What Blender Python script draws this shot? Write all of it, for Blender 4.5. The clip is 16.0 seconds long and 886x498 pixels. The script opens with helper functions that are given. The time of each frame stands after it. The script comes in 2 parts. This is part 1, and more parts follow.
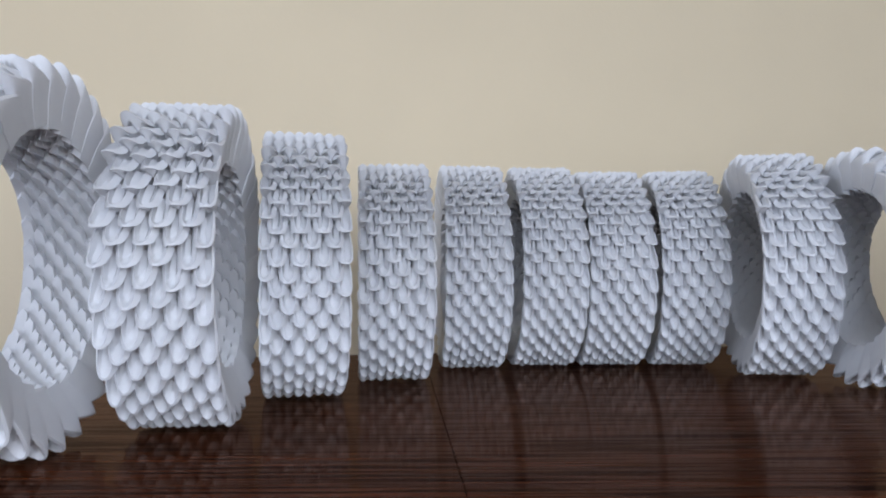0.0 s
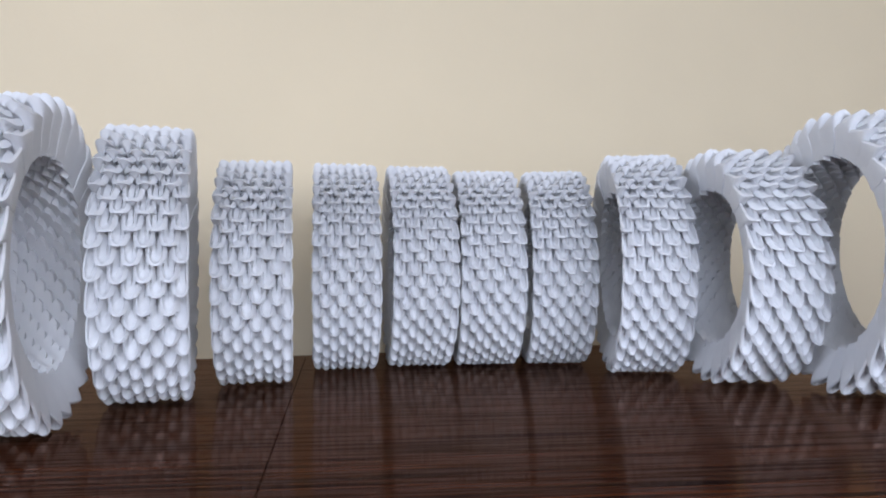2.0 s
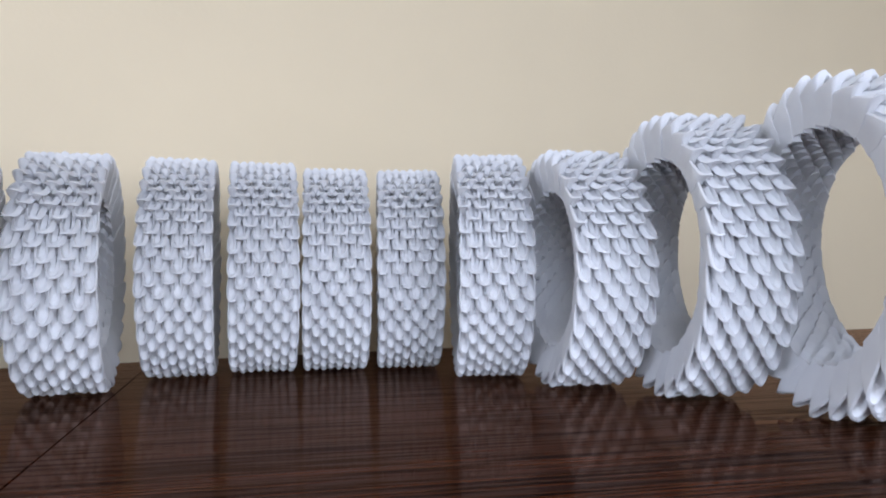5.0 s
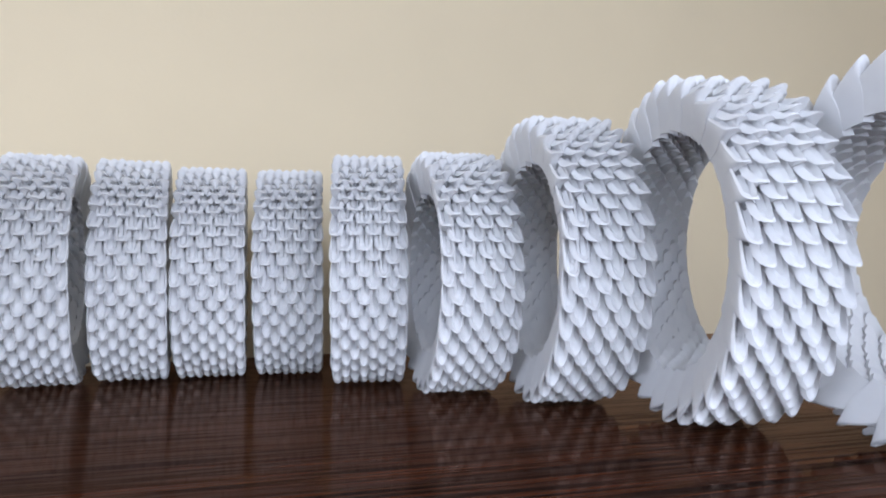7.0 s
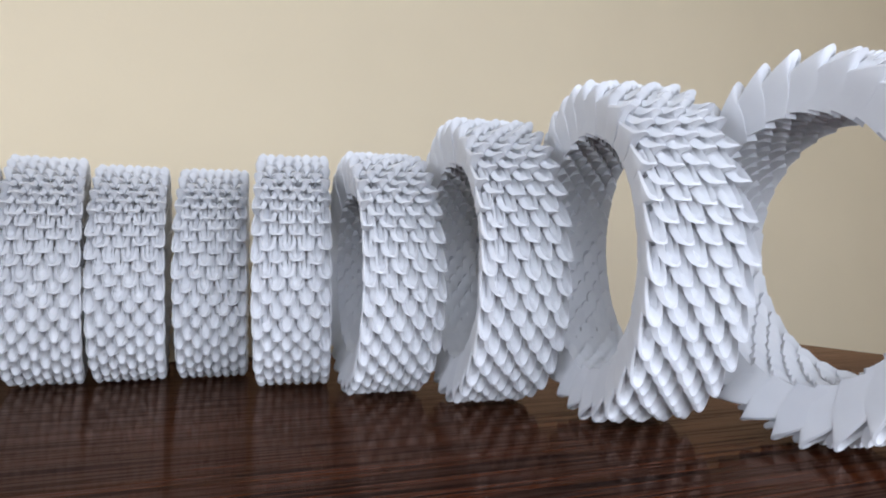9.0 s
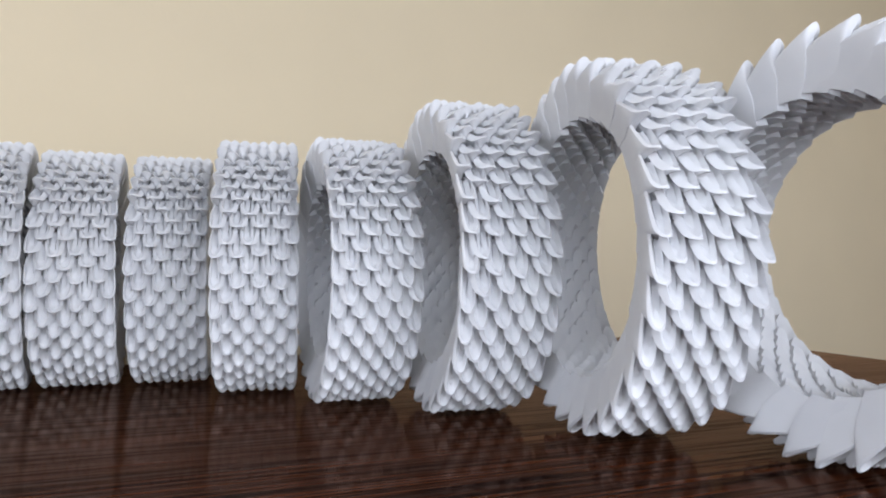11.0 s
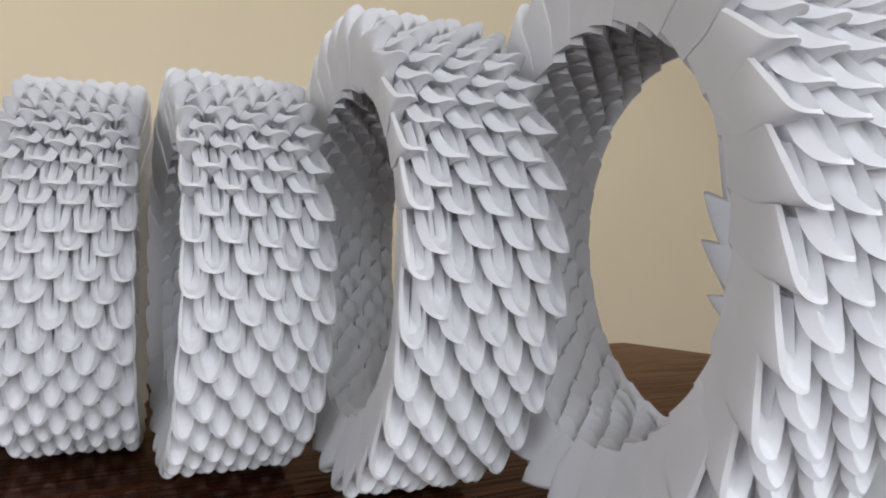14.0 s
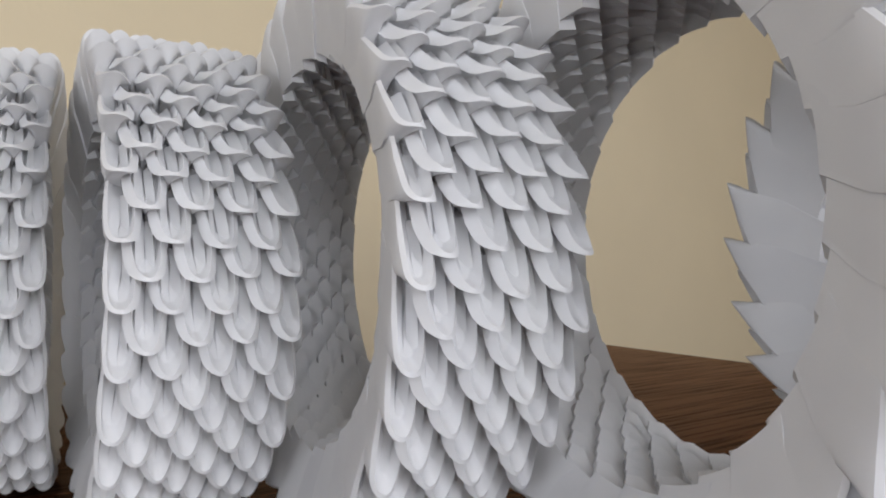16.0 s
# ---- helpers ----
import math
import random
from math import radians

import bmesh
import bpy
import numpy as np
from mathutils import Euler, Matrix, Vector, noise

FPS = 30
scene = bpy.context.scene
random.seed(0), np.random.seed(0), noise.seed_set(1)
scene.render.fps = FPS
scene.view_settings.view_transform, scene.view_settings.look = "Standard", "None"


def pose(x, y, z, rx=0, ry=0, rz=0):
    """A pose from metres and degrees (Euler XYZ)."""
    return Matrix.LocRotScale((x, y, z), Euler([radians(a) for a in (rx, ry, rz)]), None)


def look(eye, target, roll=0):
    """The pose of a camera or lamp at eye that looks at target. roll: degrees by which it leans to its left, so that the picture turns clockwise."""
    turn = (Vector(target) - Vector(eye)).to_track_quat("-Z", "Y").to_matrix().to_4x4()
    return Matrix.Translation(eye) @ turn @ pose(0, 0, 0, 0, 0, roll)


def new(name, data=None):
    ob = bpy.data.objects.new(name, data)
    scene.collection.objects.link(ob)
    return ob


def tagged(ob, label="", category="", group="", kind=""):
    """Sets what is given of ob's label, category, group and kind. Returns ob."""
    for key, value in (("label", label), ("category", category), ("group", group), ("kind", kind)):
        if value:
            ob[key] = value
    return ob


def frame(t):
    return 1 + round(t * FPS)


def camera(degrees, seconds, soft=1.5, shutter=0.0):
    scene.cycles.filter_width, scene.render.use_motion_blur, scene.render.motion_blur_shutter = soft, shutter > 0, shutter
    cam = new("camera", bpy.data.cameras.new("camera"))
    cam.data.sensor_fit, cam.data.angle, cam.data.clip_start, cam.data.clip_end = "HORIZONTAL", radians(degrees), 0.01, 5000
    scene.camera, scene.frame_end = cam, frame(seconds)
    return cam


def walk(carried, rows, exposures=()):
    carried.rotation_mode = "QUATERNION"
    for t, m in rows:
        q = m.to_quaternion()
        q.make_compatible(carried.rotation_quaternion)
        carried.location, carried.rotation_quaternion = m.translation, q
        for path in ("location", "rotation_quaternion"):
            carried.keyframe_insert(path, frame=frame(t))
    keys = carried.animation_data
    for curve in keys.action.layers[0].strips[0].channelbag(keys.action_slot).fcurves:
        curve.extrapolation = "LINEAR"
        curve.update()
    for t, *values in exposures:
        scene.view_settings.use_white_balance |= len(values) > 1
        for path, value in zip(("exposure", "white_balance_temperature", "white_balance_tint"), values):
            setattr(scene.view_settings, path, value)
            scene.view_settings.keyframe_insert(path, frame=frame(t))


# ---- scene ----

# ---------------------------------------------------------------- camera
cam = camera(63.98, 16.0, soft=2.0)
# seconds, x, y, z, pitch, roll, yaw
PATH = [
    (0.0, -0.0000, -0.0001, 0.0560, 2.25, 0.36, -0.00),
    (0.5, 0.0088, 0.0030, 0.0558, 2.20, 0.44, -1.31),
    (1.0, 0.0171, 0.0028, 0.0557, 2.18, 0.47, -2.19),
    (1.5, 0.0269, 0.0038, 0.0552, 2.28, 0.56, -3.58),
    (2.0, 0.0369, 0.0045, 0.0550, 2.29, 0.53, -5.12),
    (2.5, 0.0450, 0.0052, 0.0555, 2.23, 0.56, -6.12),
    (3.0, 0.0520, 0.0060, 0.0553, 2.26, 0.54, -7.11),
    (3.5, 0.0600, 0.0080, 0.0554, 2.19, 0.50, -8.21),
    (4.0, 0.0679, 0.0102, 0.0563, 2.07, 0.45, -9.43),
    (6.5, 0.1076, 0.0140, 0.0562, 2.39, 0.53, -14.24),
    (7.0, 0.1176, 0.0134, 0.0568, 2.29, 0.41, -15.83),
    (7.5, 0.1237, 0.0129, 0.0564, 2.36, 0.30, -17.24),
    (8.0, 0.1264, 0.0120, 0.0567, 2.42, 0.32, -18.41),
    (8.5, 0.1266, 0.0111, 0.0566, 2.37, 0.36, -19.18),
    (9.0, 0.1272, 0.0104, 0.0554, 2.55, 0.39, -20.21),
    (11.5, 0.1443, 0.0514, 0.0543, 2.59, 0.01, -21.79),
    (12.0, 0.1519, 0.0715, 0.0548, 2.64, -0.04, -21.79),
    (12.5, 0.1589, 0.0925, 0.0561, 2.29, 0.11, -22.69),
    (13.0, 0.1649, 0.1103, 0.0556, 2.58, -0.02, -24.60),
    (13.5, 0.1683, 0.1211, 0.0557, 2.69, -0.05, -26.71),
    (14.0, 0.1724, 0.1313, 0.0565, 2.62, 0.13, -29.12),
    (14.5, 0.1762, 0.1399, 0.0567, 2.74, 0.04, -31.39),
    (15.0, 0.1777, 0.1472, 0.0571, 2.73, 0.23, -33.27),
    (15.5, 0.1781, 0.1542, 0.0575, 2.70, 0.30, -34.10),
    (16.0, 0.1766, 0.1618, 0.0590, 2.18, 0.47, -34.55),
]
walk(cam, [(t, pose(x, y, z, 90 + pitch, roll, yaw)) for t, x, y, z, pitch, roll, yaw in PATH],
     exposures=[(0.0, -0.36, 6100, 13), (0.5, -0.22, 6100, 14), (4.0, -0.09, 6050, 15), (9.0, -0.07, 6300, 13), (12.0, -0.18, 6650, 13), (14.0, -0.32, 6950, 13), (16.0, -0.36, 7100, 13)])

# ---------------------------------------------------------------- light
world = bpy.data.worlds.new("sky")
scene.world = world
world.use_nodes = True
wn = world.node_tree.nodes
sky = wn.new("ShaderNodeTexSky")
sky.sky_type, sky.sun_disc = "NISHITA", False
sky.sun_elevation, sky.sun_rotation = radians(35), radians(150)
wn["Background"].inputs["Strength"].default_value = 0.1
world.node_tree.links.new(sky.outputs["Color"], wn["Background"].inputs["Color"])


# soft area lamp, added where no light source is seen
def added_lamp(width, height, watts, eye, target):
    area_lamp = bpy.data.lights.new("added_lamp", "AREA")
    area_lamp.shape, area_lamp.size, area_lamp.size_y, area_lamp.energy, area_lamp.color = "RECTANGLE", width, height, watts, (0.775, 0.86, 1.0)
    new("added_lamp", area_lamp).matrix_world = look(eye, target)


added_lamp(1.0, 0.5, 9.6, (0.28, -0.51, 0.27), (0.28, 0.3, 0.10))      # added key lamp behind the walk, its source unseen
added_lamp(0.5, 0.5, 5.2, (-0.735, -0.24, 0.27), (0.3, 0.06, 0.12))    # added fill lamp at the left, brightens the left-facing ring sides

# ---------------------------------------------------------------- materials


def material(name):
    m = bpy.data.materials.new(name)
    m.use_nodes = True
    nt = m.node_tree
    return m, nt.nodes, nt.links, nt.nodes["Principled BSDF"]


def add(nodes, kind, **values):
    n = nodes.new(kind)
    for key, value in values.items():
        n.inputs[key.replace("_", " ")].default_value = value
    return n


def ramp(nodes, stops):
    r = nodes.new("ShaderNodeValToRGB")
    els = r.color_ramp.elements
    while len(els) < len(stops):
        els.new(0.5)
    for e, (at, col) in zip(els, stops):
        e.position, e.color = at, (*col, 1)
    return r


def paper_material():
    m, n, l, b = material("white_paper")
    co = n.new("ShaderNodeTexCoord")
    fine = add(n, "ShaderNodeTexNoise", Scale=900.0, Detail=3.0)
    broad = add(n, "ShaderNodeTexNoise", Scale=60.0, Detail=2.0)
    l.new(co.outputs["Object"], fine.inputs["Vector"])
    l.new(co.outputs["Object"], broad.inputs["Vector"])
    info = n.new("ShaderNodeObjectInfo")
    tone = ramp(n, [(0.0, (0.88, 0.88, 0.885)), (1.0, (0.93, 0.93, 0.93))])
    l.new(info.outputs["Random"], tone.inputs["Fac"])
    mix = n.new("ShaderNodeMixRGB")
    mix.blend_type = "MULTIPLY"
    mix.inputs["Fac"].default_value = 1.0
    patch = ramp(n, [(0.3, (0.95, 0.95, 0.96)), (0.7, (1, 1, 1))])
    l.new(broad.outputs["Fac"], patch.inputs["Fac"])
    l.new(tone.outputs["Color"], mix.inputs["Color1"])
    l.new(patch.outputs["Color"], mix.inputs["Color2"])
    l.new(mix.outputs["Color"], b.inputs["Base Color"])
    bump = add(n, "ShaderNodeBump", Strength=0.12, Distance=0.0003)
    l.new(fine.outputs["Fac"], bump.inputs["Height"])
    l.new(bump.outputs["Normal"], b.inputs["Normal"])
    b.inputs["Roughness"].default_value = 0.72
    b.inputs["Specular IOR Level"].default_value = 0.15
    thin = n.new("ShaderNodeBsdfTranslucent")          # paper lets a little light through
    l.new(mix.outputs["Color"], thin.inputs["Color"])
    both = n.new("ShaderNodeMixShader")
    both.inputs["Fac"].default_value = 0.27
    l.new(b.outputs["BSDF"], both.inputs[1])
    l.new(thin.outputs["BSDF"], both.inputs[2])
    l.new(both.outputs["Shader"], n["Material Output"].inputs["Surface"])
    return m


def wall_material(name, colour, scale=7.0):
    m, n, l, b = material(name)
    co = n.new("ShaderNodeTexCoord")
    broad = add(n, "ShaderNodeTexNoise", Scale=scale, Detail=3.0)
    fine = add(n, "ShaderNodeTexNoise", Scale=350.0, Detail=3.0)
    l.new(co.outputs["Object"], broad.inputs["Vector"])
    l.new(co.outputs["Object"], fine.inputs["Vector"])
    c = ramp(n, [(0.3, tuple(v * 0.95 for v in colour)), (0.7, colour)])
    l.new(broad.outputs["Fac"], c.inputs["Fac"])
    l.new(c.outputs["Color"], b.inputs["Base Color"])
    bump = add(n, "ShaderNodeBump", Strength=0.15, Distance=0.0006)
    l.new(fine.outputs["Fac"], bump.inputs["Height"])
    l.new(bump.outputs["Normal"], b.inputs["Normal"])
    b.inputs["Roughness"].default_value = 0.8
    return m


def table_material():
    m, n, l, b = material("dark_wood_laminate")
    co = n.new("ShaderNodeTexCoord")
    turn = n.new("ShaderNodeMapping")
    turn.inputs["Rotation"].default_value = (0, 0, radians(-5))
    turn.inputs["Scale"].default_value = (9.0, 420.0, 1.0)
    l.new(co.outputs["Object"], turn.inputs["Vector"])
    grain = add(n, "ShaderNodeTexNoise", Scale=1.0, Detail=4.0, Roughness=0.55, Distortion=0.3)
    l.new(turn.outputs["Vector"], grain.inputs["Vector"])
    wide = n.new("ShaderNodeMapping")
    wide.inputs["Rotation"].default_value = (0, 0, radians(-5))
    wide.inputs["Scale"].default_value = (2.0, 38.0, 1.0)
    l.new(co.outputs["Object"], wide.inputs["Vector"])
    bands = add(n, "ShaderNodeTexNoise", Scale=1.0, Detail=3.0, Distortion=0.6)
    l.new(wide.outputs["Vector"], bands.inputs["Vector"])
    c1 = ramp(n, [(0.36, (0.012, 0.003, 0.002)), (0.64, (0.10, 0.024, 0.006))])
    l.new(grain.outputs["Fac"], c1.inputs["Fac"])
    c2 = ramp(n, [(0.3, (0.55, 0.5, 0.5)), (0.7, (1, 1, 1))])
    l.new(bands.outputs["Fac"], c2.inputs["Fac"])
    mix = n.new("ShaderNodeMixRGB")
    mix.blend_type = "MULTIPLY"
    mix.inputs["Fac"].default_value = 1.0
    l.new(c1.outputs["Color"], mix.inputs["Color1"])
    l.new(c2.outputs["Color"], mix.inputs["Color2"])
    dark = n.new("ShaderNodeMixRGB")
    dark.inputs["Color1"].default_value = (0.006, 0.002, 0.0015, 1)
    l.new(mix.outputs["Color"], dark.inputs["Color2"])
    l.new(dark.outputs["Color"], b.inputs["Base Color"])
    fine = n.new("ShaderNodeMapping")
    fine.inputs["Rotation"].default_value = (0, 0, radians(-5))
    fine.inputs["Scale"].default_value = (12.0, 430.0, 1.0)
    l.new(co.outputs["Object"], fine.inputs["Vector"])
    pores = add(n, "ShaderNodeTexNoise", Scale=1.0, Detail=2.0, Roughness=0.5, Distortion=0.2)
    l.new(fine.outputs["Vector"], pores.inputs["Vector"])
    line = ramp(n, [(0.40, (0, 0, 0)), (0.50, (1, 1, 1))])
    l.new(pores.outputs["Fac"], line.inputs["Fac"])
    rough = ramp(n, [(0.35, (0.17, 0.17, 0.17)), (0.65, (0.08, 0.08, 0.08))])
    l.new(grain.outputs["Fac"], rough.inputs["Fac"])
    l.new(rough.outputs["Color"], b.inputs["Roughness"])
    b.inputs["Specular IOR Level"].default_value = 0.0
    l.new(line.outputs["Color"], dark.inputs["Fac"])
    bump = add(n, "ShaderNodeBump", Strength=0.55, Distance=0.0003)
    l.new(line.outputs["Color"], bump.inputs["Height"])
    l.new(bump.outputs["Normal"], b.inputs["Normal"])
    gloss = n.new("ShaderNodeBsdfGlossy")                 # reddish stained varnish
    gloss.inputs["Color"].default_value = (0.76, 0.55, 0.45, 1)
    l.new(rough.outputs["Color"], gloss.inputs["Roughness"])
    l.new(bump.outputs["Normal"], gloss.inputs["Normal"])
    edge = n.new("ShaderNodeFresnel")
    edge.inputs["IOR"].default_value = 1.13
    coat = n.new("ShaderNodeMixShader")
    worn = ramp(n, [(0.38, (0.6, 0.6, 0.6)), (0.52, (1, 1, 1))])      # the open grain takes the gloss away
    l.new(pores.outputs["Fac"], worn.inputs["Fac"])
    share = n.new("ShaderNodeMath")
    share.operation = "MULTIPLY"
    l.new(edge.outputs["Fac"], share.inputs[0])
    l.new(worn.outputs["Color"], share.inputs[1])
    l.new(share.outputs["Value"], coat.inputs["Fac"])
    l.new(b.outputs["BSDF"], coat.inputs[1])
    l.new(gloss.outputs["BSDF"], coat.inputs[2])
    l.new(coat.outputs["Shader"], n["Material Output"].inputs["Surface"])
    return m


PAPER = paper_material()
CREAM = wall_material("cream_wall_paint", (0.73, 0.615, 0.425))
PLAIN = wall_material("plain_room_paint", (0.84, 0.80, 0.74))
FLOORING = wall_material("brown_floor", (0.22, 0.14, 0.09))
TABLE = table_material()

# ---------------------------------------------------------------- mesh helpers


def part(name, bm, mat, parent=None, label=""):
    me = bpy.data.meshes.new(name)
    bm.normal_update()
    bm.to_mesh(me)
    bm.free()
    me.materials.append(mat)
    ob = new(name, me)
    if parent:
        ob.parent = parent
    if label:
        ob["label"] = label
    return ob


def prism(points, z0, z1, bevel=0.0):
    """An upright block over a plan outline."""
    bm = bmesh.new()
    low = [bm.verts.new((x, y, z0)) for x, y in points]
    top = [bm.verts.new((x, y, z1)) for x, y in points]
    bm.faces.new(low[::-1])
    bm.faces.new(top)
    k = len(points)
    for i in range(k):
        bm.faces.new((low[i], low[(i + 1) % k], top[(i + 1) % k], top[i]))
    bmesh.ops.recalc_face_normals(bm, faces=bm.faces)
    if bevel:
        bmesh.ops.bevel(bm, geom=bm.edges[:], offset=bevel, segments=2, affect="EDGES")
    return bm


# ---------------------------------------------------------------- room
def back_y(x):
    return 0.529 + 0.155 * x


CORNER_X = 0.640
# unseen side walls, set close and pale to bounce light onto the rings
LEFT, RIGHT, REAR, BOTTOM, TOP = -0.75, 1.3, -0.52, -0.75, 1.75
tagged(part("wall_back", prism([(LEFT, back_y(LEFT)), (RIGHT, back_y(RIGHT)), (RIGHT, back_y(RIGHT) + 0.12), (LEFT, back_y(LEFT) + 0.12)], BOTTOM, TOP), CREAM),
       "smooth cream painted wall behind the table", "wall", kind="structure")
tagged(part("wall_right", prism([(RIGHT, REAR), (RIGHT + 0.12, REAR), (RIGHT + 0.12, back_y(RIGHT) + 0.12), (RIGHT, back_y(RIGHT) + 0.12)], BOTTOM, TOP), PLAIN),
       "plain painted unseen side wall, added to bounce light", "wall", kind="structure")


def wall_with_opening(name, low, high, opening):
    """An upright wall between two plan corners, with an opening for an added lamp (along the wall from, to; z from,
    to).
    """
    bm = bmesh.new()
    along = 0 if high[0] - low[0] > high[1] - low[1] else 1
    u0, u1, z0, z1 = opening
    for a, b, c, d in ((low[along], u0, BOTTOM, TOP), (u1, high[along], BOTTOM, TOP), (u0, u1, BOTTOM, z0), (u0, u1, z1, TOP)):
        p, q = list(low), list(high)
        p[along], q[along] = a, b
        m = Matrix.Translation(((p[0] + q[0]) / 2, (p[1] + q[1]) / 2, (c + d) / 2)) @ Matrix.Diagonal((q[0] - p[0], q[1] - p[1], d - c, 1))
        bmesh.ops.create_cube(bm, size=1, matrix=m)
    return tagged(part(name, bm, PLAIN), "plain painted unseen wall with an opening for an added lamp", "wall", kind="structure")


# both walls are out of view, opened only around the added lamps
wall_with_opening("wall_left", (LEFT - 0.12, REAR), (LEFT, back_y(LEFT) + 0.12), (-0.50, 0.02, 0.01, 0.54))
wall_with_opening("wall_rear", (LEFT - 0.12, REAR - 0.12), (RIGHT + 0.12, REAR), (-0.24, 0.80, 0.01, 0.54))
ROOM = [(LEFT - 0.12, REAR - 0.12), (RIGHT + 0.12, REAR - 0.12), (RIGHT + 0.12, 1.0), (LEFT - 0.12, 1.0)]
tagged(part("floor", prism(ROOM, BOTTOM - 0.05, BOTTOM), FLOORING), "plain brown floor under the table", "floor", kind="structure")
tagged(part("ceiling", prism(ROOM, TOP, TOP + 0.05), PLAIN), "plain painted ceiling", "ceiling", kind="structure")

# ---------------------------------------------------------------- table
SEAM_A, SEAM_B = (-0.0155, back_y(-0.0155) - 0.003), (0.036, -0.30)
GAP = 0.0001


def table():
    thing = tagged(new("table"), "dark brown glossy wooden table with a straight joint across the top", "table")
    thing.location = (0, 0, BOTTOM)

    def put(name, bm, label=""):
        ob = part(name, bm, TABLE, thing, label)
        ob.location = (0, 0, -BOTTOM)
        return ob
    left = -0.62
    put("tabletop", prism([(left, back_y(left) - 0.003), (left, -0.30), (SEAM_B[0] - GAP, -0.30), (SEAM_A[0] - GAP, SEAM_A[1])], -0.025, 0.0, 0.0003))
    put("tabletop", prism([(SEAM_A[0] + GAP, SEAM_A[1]), (SEAM_B[0] + GAP, -0.30), (0.575, -0.30), (0.590, 0.30),
                           (CORNER_X - 0.003, back_y(CORNER_X) - 0.004)], -0.025, 0.0, 0.0003))
    put("apron", prism([(left + 0.05, 0.38), (left + 0.05, -0.24), (0.52, -0.24), (0.52, 0.54)], -0.09, -0.0255))
    for x, y in ((left + 0.08, 0.34), (left + 0.08, -0.2), (0.48, -0.2), (0.48, 0.5)):
        put("leg", prism([(x - 0.025, y - 0.025), (x + 0.025, y - 0.025), (x + 0.025, y + 0.025), (x - 0.025, y + 0.025)], BOTTOM, -0.0905, 0.002))
    return thing


table()

# ---------------------------------------------------------------- origami rings
COLUMNS, DEPTH, WIDTH = 4, 0.0222, 0.0370
PITCH = WIDTH / (COLUMNS + 0.1)      # across the ring, from piece to piece
TAPER = 0.76                         # the ring is narrower at its hole
SHEET = 0.0008


# half width (of the pitch) against distance back from the tip (of the step): a leg among neighbours, and one that forms the ring's flat side
LEG = [(0.0, 0.0), (0.20, 0.002), (0.37, 0.006), (0.50, 0.014), (0.59, 0.028), (0.66, 0.050), (0.72, 0.085), (0.78, 0.15), (0.85, 0.28), (0.91, 0.48), (0.95, 0.78), (0.97, 1.10), (0.99, 1.36)]
SIDE = [(0.0, 0.0), (0.18, 0.002), (0.33, 0.008), (0.44, 0.024), (0.52, 0.052), (0.575, 0.09), (0.605, 0.14), (0.620, 0.22), (0.618, 0.36), (0.603, 0.55), (0.575, 0.80), (0.545, 1.10), (0.52, 1.36)]
DROP = 0.0036                        # how far the rim falls towards the hole in one step
ARCH = 0.0045                        # how far both ends of the tip's edge bend down
LEAN = 0.38


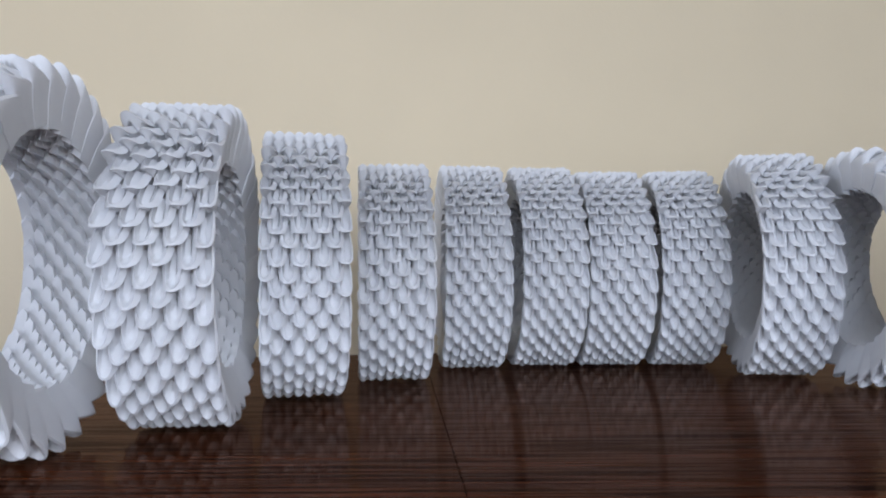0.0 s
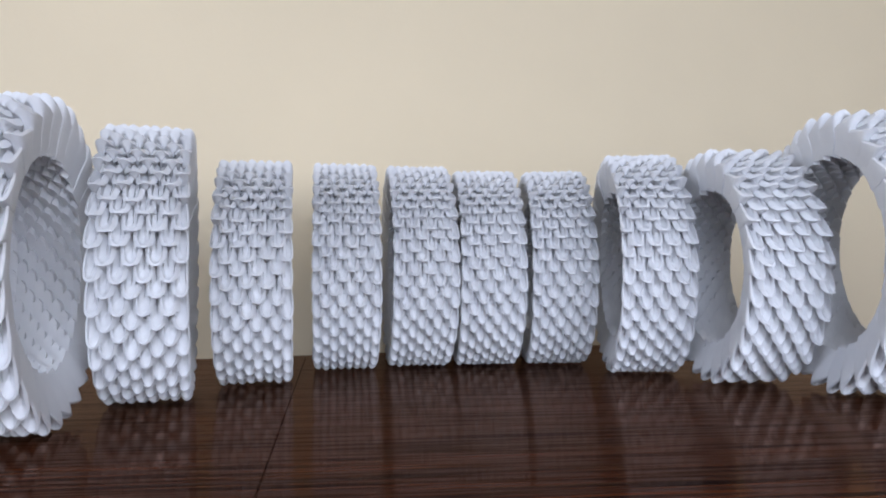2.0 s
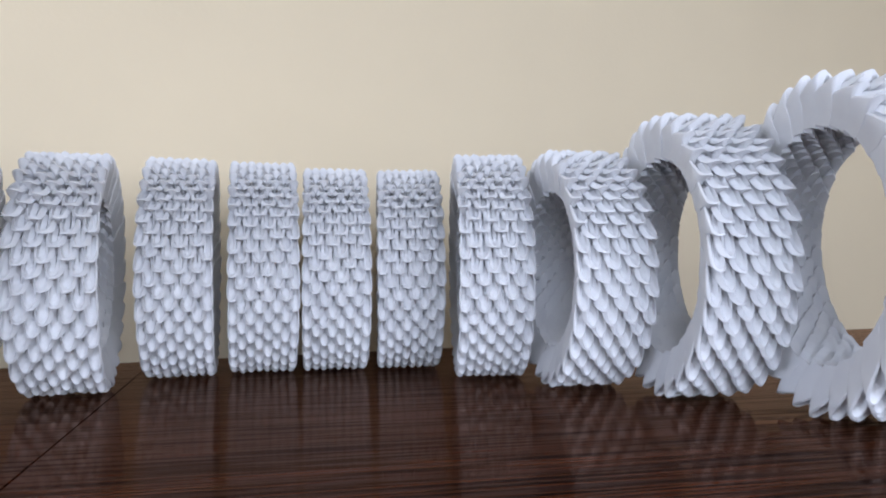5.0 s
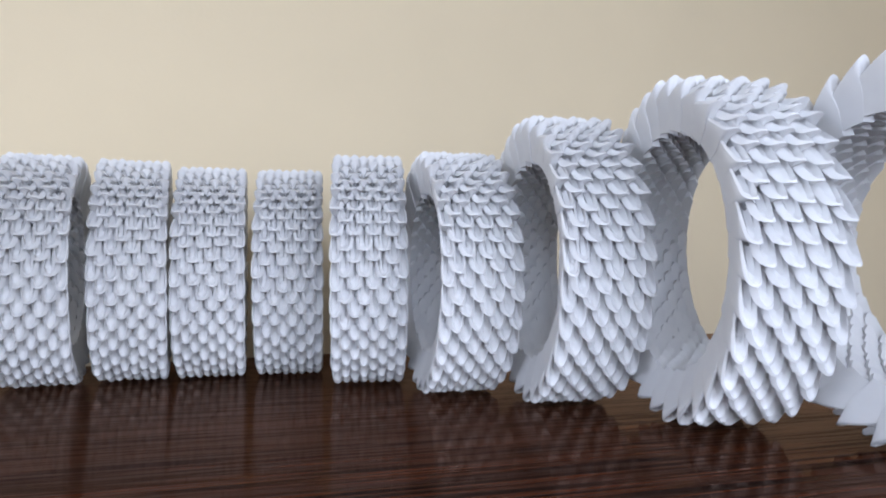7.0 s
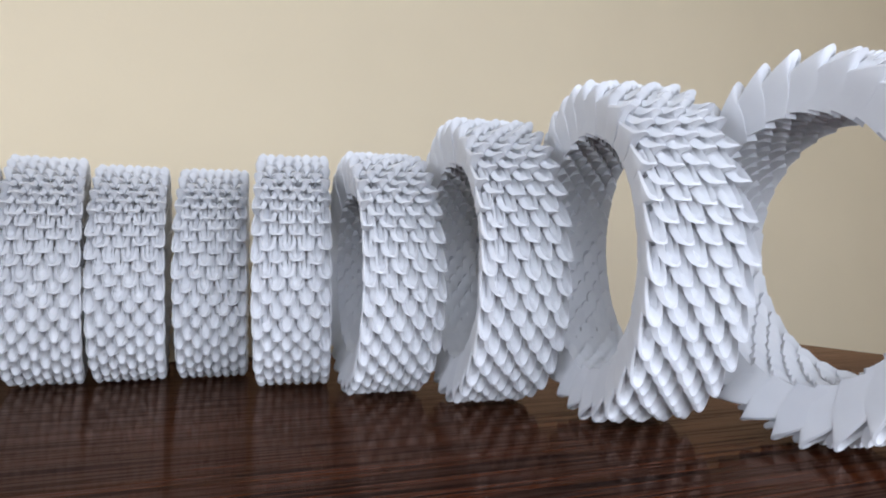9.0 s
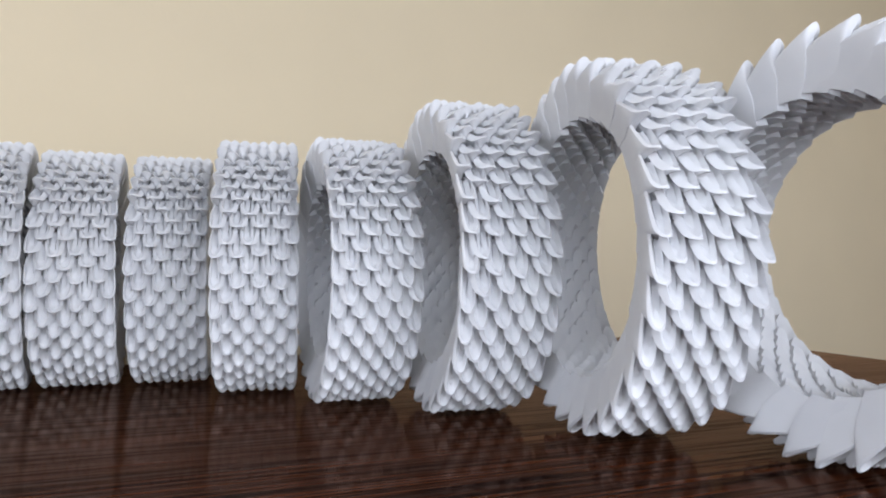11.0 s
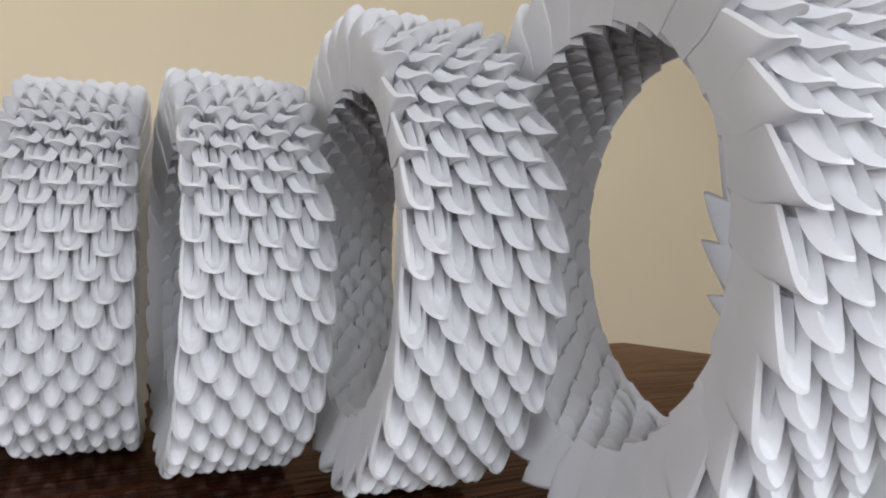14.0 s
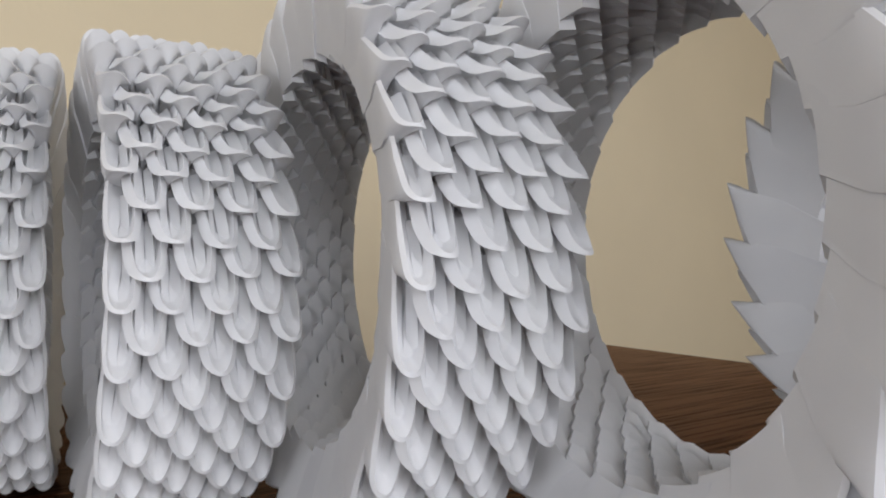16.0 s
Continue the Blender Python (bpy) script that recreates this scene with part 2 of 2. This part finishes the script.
def piece_mesh(radius, count, centre, left, right):
    """One folded paper piece: a U of sheet, its fold at the tip, its two legs running back between the neighbours.
    Its tip points to +angle; vertices lie round the ring's axis (local x), at angle 0 in front (-y)."""
    step = 2 * math.pi / count
    hole = radius - DEPTH

    def curve(inset):
        half = PITCH * 0.5
        shift = inset / (radius * step) * 0.9

        def leg(pts):
            out = []
            for h, d in pts:
                lip = 0.0 if pts is SIDE or not inset else h * h       # the rim curls outwards, widest at its ends
                thick = inset * min(1.0, h / 0.5) + 0.20 * half * lip
                out.append((max(0.0, half * h - thick), d + (shift + 0.15 * lip) * max(0.0, 1 - d / 0.6)))
            return out
        return [(-h, d) for h, d in leg(left)[:0:-1]] + leg(right)

    def place(h, d, v, sink=0.0, flat=None):
        side = (left if h < 0 else right) is SIDE if flat is None else flat
        arch = min(1.0, 0.6 + d / 0.7) if flat is False else min(1.0, abs(h / (PITCH * 0.43)) ** 2)
        top = radius - ARCH * (arch if not side else 0.9 * arch + 0.6 * min(1.0, d)) - DROP * d
        low = hole + (0.0014 if side else 0.0042) * d
        rho = low + (top - low) * v - sink
        up = (rho - hole) / DEPTH
        ang = -(d + LEAN * (1 - up)) * step
        wide = TAPER + (1 - TAPER) * min(1.0, up / 0.75)
        return ((centre + h) * wide, -rho * math.cos(ang), -rho * math.sin(ang))

    bm = bmesh.new()
    levels = (0.0, 0.45, 0.66, 0.82, 0.94, 1.0)
    pinch = (0.08, 0.08, 0.11, 0.28, 0.66, 1.0)     # behind its rim the fold draws in to a stem

    def narrow(h, d, j):
        flat = (left if h < 0 else right) is SIDE
        return 0.97 if flat and j == 5 else 1.0 if flat else 1 - (1 - pinch[j]) * max(0.0, 1 - d / 0.7)

    tile = PITCH * 0.25                        # towards the hole the piece ends in a slim tile that overlaps the one behind

    def sheet(inset):
        rows = []
        for h, d in curve(inset):
            row = []
            for j, v in enumerate(levels):
                if j == 0:
                    flat = (left if h < 0 else right) is SIDE
                    x = math.copysign(PITCH * 0.29 if flat else tile - 0.5 * inset, h) if abs(h) > 1e-6 else 0.0
                elif inset:
                    x = h * (1.02 if j == 5 else 1.0)
                else:
                    x = h * narrow(h, d, j)
                    if (left if h < 0 else right) is SIDE and j < 3 and 0.002 < d < 0.6:   # the flat side reaches the fold
                        x = math.copysign(max(abs(h), PITCH * 0.30), h)
                row.append(bm.verts.new(place(x, d + 0.24 * abs(x) / tile, v, 0.0006 * x / tile) if j == 0 else place(x, d, v)))
            rows.append(row)
        return rows

    outer, inner = sheet(0.0), sheet(SHEET)
    k, n = len(outer), len(levels)
    for i in range(k - 1):
        for j in range(n - 1):
            bm.faces.new((outer[i][j], outer[i + 1][j], outer[i + 1][j + 1], outer[i][j + 1]))
            if j == n - 2:
                bm.faces.new((inner[i][j], inner[i][j + 1], inner[i + 1][j + 1], inner[i + 1][j]))
        bm.faces.new((outer[i][-1], outer[i + 1][-1], inner[i + 1][-1], inner[i][-1]))
        bm.faces.new((outer[i][0], inner[i][0], inner[i + 1][0], outer[i + 1][0]))
    for i in (0, k - 1):
        for j in range(n - 1):
            f = (outer[i][j], outer[i][j + 1], inner[i][j + 1], inner[i][j])
            bm.faces.new(f if i == 0 else f[::-1])
    mid = k // 2
    for i in range(mid):                       # the flaps that close the piece towards the hole
        a, b, c, d = inner[i][0], inner[i + 1][0], inner[k - 2 - i][0], inner[k - 1 - i][0]
        bm.faces.new((a, b, c, d) if len({a, b, c, d}) == 4 else (a, b, d))
    # the two flaps inside the fold, meeting in a slit along the middle
    pts = curve(SHEET)
    strips = []
    for i in range(1, mid):
        (hl, d), (hr, _) = pts[mid - i], pts[mid + i]
        deep = 0.0007 + 0.0022 * min(1.0, d / 0.6)
        slit = 1.0 + 0.6 * min(1.0, d / 0.4)
        mid_h = (hl + hr) / 2
        row = [inner[mid - i][-2]]
        for f, sink in ((0.85, 0.5), (0.5, 0.85), (0.08, 1.0), (0.0, slit), (-0.08, 1.0), (-0.5, 0.85), (-0.85, 0.5)):
            h = mid_h + f * (hl - mid_h) if f > 0 else mid_h - f * (hr - mid_h)
            row.append(bm.verts.new(place(h, d, 1.0, deep * sink, False)))
        strips.append(row + [inner[mid + i][-2]])
    for p, q in zip(strips, strips[1:]):
        for j in range(len(p) - 1):
            bm.faces.new((p[j], p[j + 1], q[j + 1], q[j]))
    bm.faces.new([inner[mid][-2]] + strips[0])
    bmesh.ops.recalc_face_normals(bm, faces=bm.faces)
    me = bpy.data.meshes.new("folded_piece")
    bm.to_mesh(me)
    bm.free()
    me.materials.append(PAPER)
    me.shade_smooth()
    me.set_sharp_from_angle(angle=radians(32))
    return me


# x, y, turn of the axis in degrees, radius over the tips
RINGS = [
    (-0.1390, 0.2260, 5.8, 0.0632),
    (-0.0963, 0.2730, 7.3, 0.0614),
    (-0.0666, 0.3390, 12.1, 0.0626),
    (-0.0279, 0.3891, 7.1, 0.0591),
    (0.0159, 0.4408, 4.1, 0.0625),
    (0.0597, 0.4494, 3.3, 0.0625),
    (0.1018, 0.4500, -1.1, 0.0612),
    (0.1460, 0.4480, -5.5, 0.0611),
    (0.1841, 0.3999, -9.1, 0.0621),
    (0.2197, 0.3549, -2.9, 0.0598),
    (0.2580, 0.3140, -6.1, 0.0650),
    (0.2910, 0.2518, -9.6, 0.0666),
    (0.3317, 0.1899, 0.3, 0.0653),
]
rnd = random.Random(4)


def origami_ring(x, y, turn, radius, label):
    thing = tagged(new("origami_ring"), label, "paper ring", "origami rings in a curved row")
    thing.matrix_basis = pose(x, y, 0, 0, 0, turn)
    count = round(482 * radius)
    phase = rnd.random()
    for row in range(2):
        for col in range(COLUMNS):
            me = piece_mesh(radius, count, (col - (COLUMNS - 0.5) / 2 + 0.5 * row) * PITCH,
                            SIDE if row == 0 and col == 0 else LEG, SIDE if row == 1 and col == COLUMNS - 1 else LEG)
            for i in range(count):
                ob = new("folded_piece", me)
                ob.parent = thing
                a = (i + 0.5 * row + phase) * 360 / count + rnd.gauss(0, 0.45)
                grow = 1 - abs(rnd.gauss(0, 0.006))
                ob.matrix_basis = pose(rnd.gauss(0, 0.0001), 0, radius, a, rnd.gauss(0, 0.07), rnd.gauss(0, 0.07)) @ Matrix.Diagonal((1, grow, grow, 1))
    return thing


PLAIN_LABEL = "white ring of folded paper pieces standing upright on the dark table"
LABELS = {5: "white ring of folded paper pieces touching the next ring", 6: "white ring of folded paper pieces leaning close between two others",
          10: "large white ring of folded paper pieces with an open round hole", 11: "largest white ring of folded paper pieces with a wide hole",
          12: "large white folded paper ring standing last in the row", 0: "white folded paper ring standing first in the row"}
for number, ring in enumerate(RINGS):
    origami_ring(*ring, LABELS.get(number, PLAIN_LABEL))
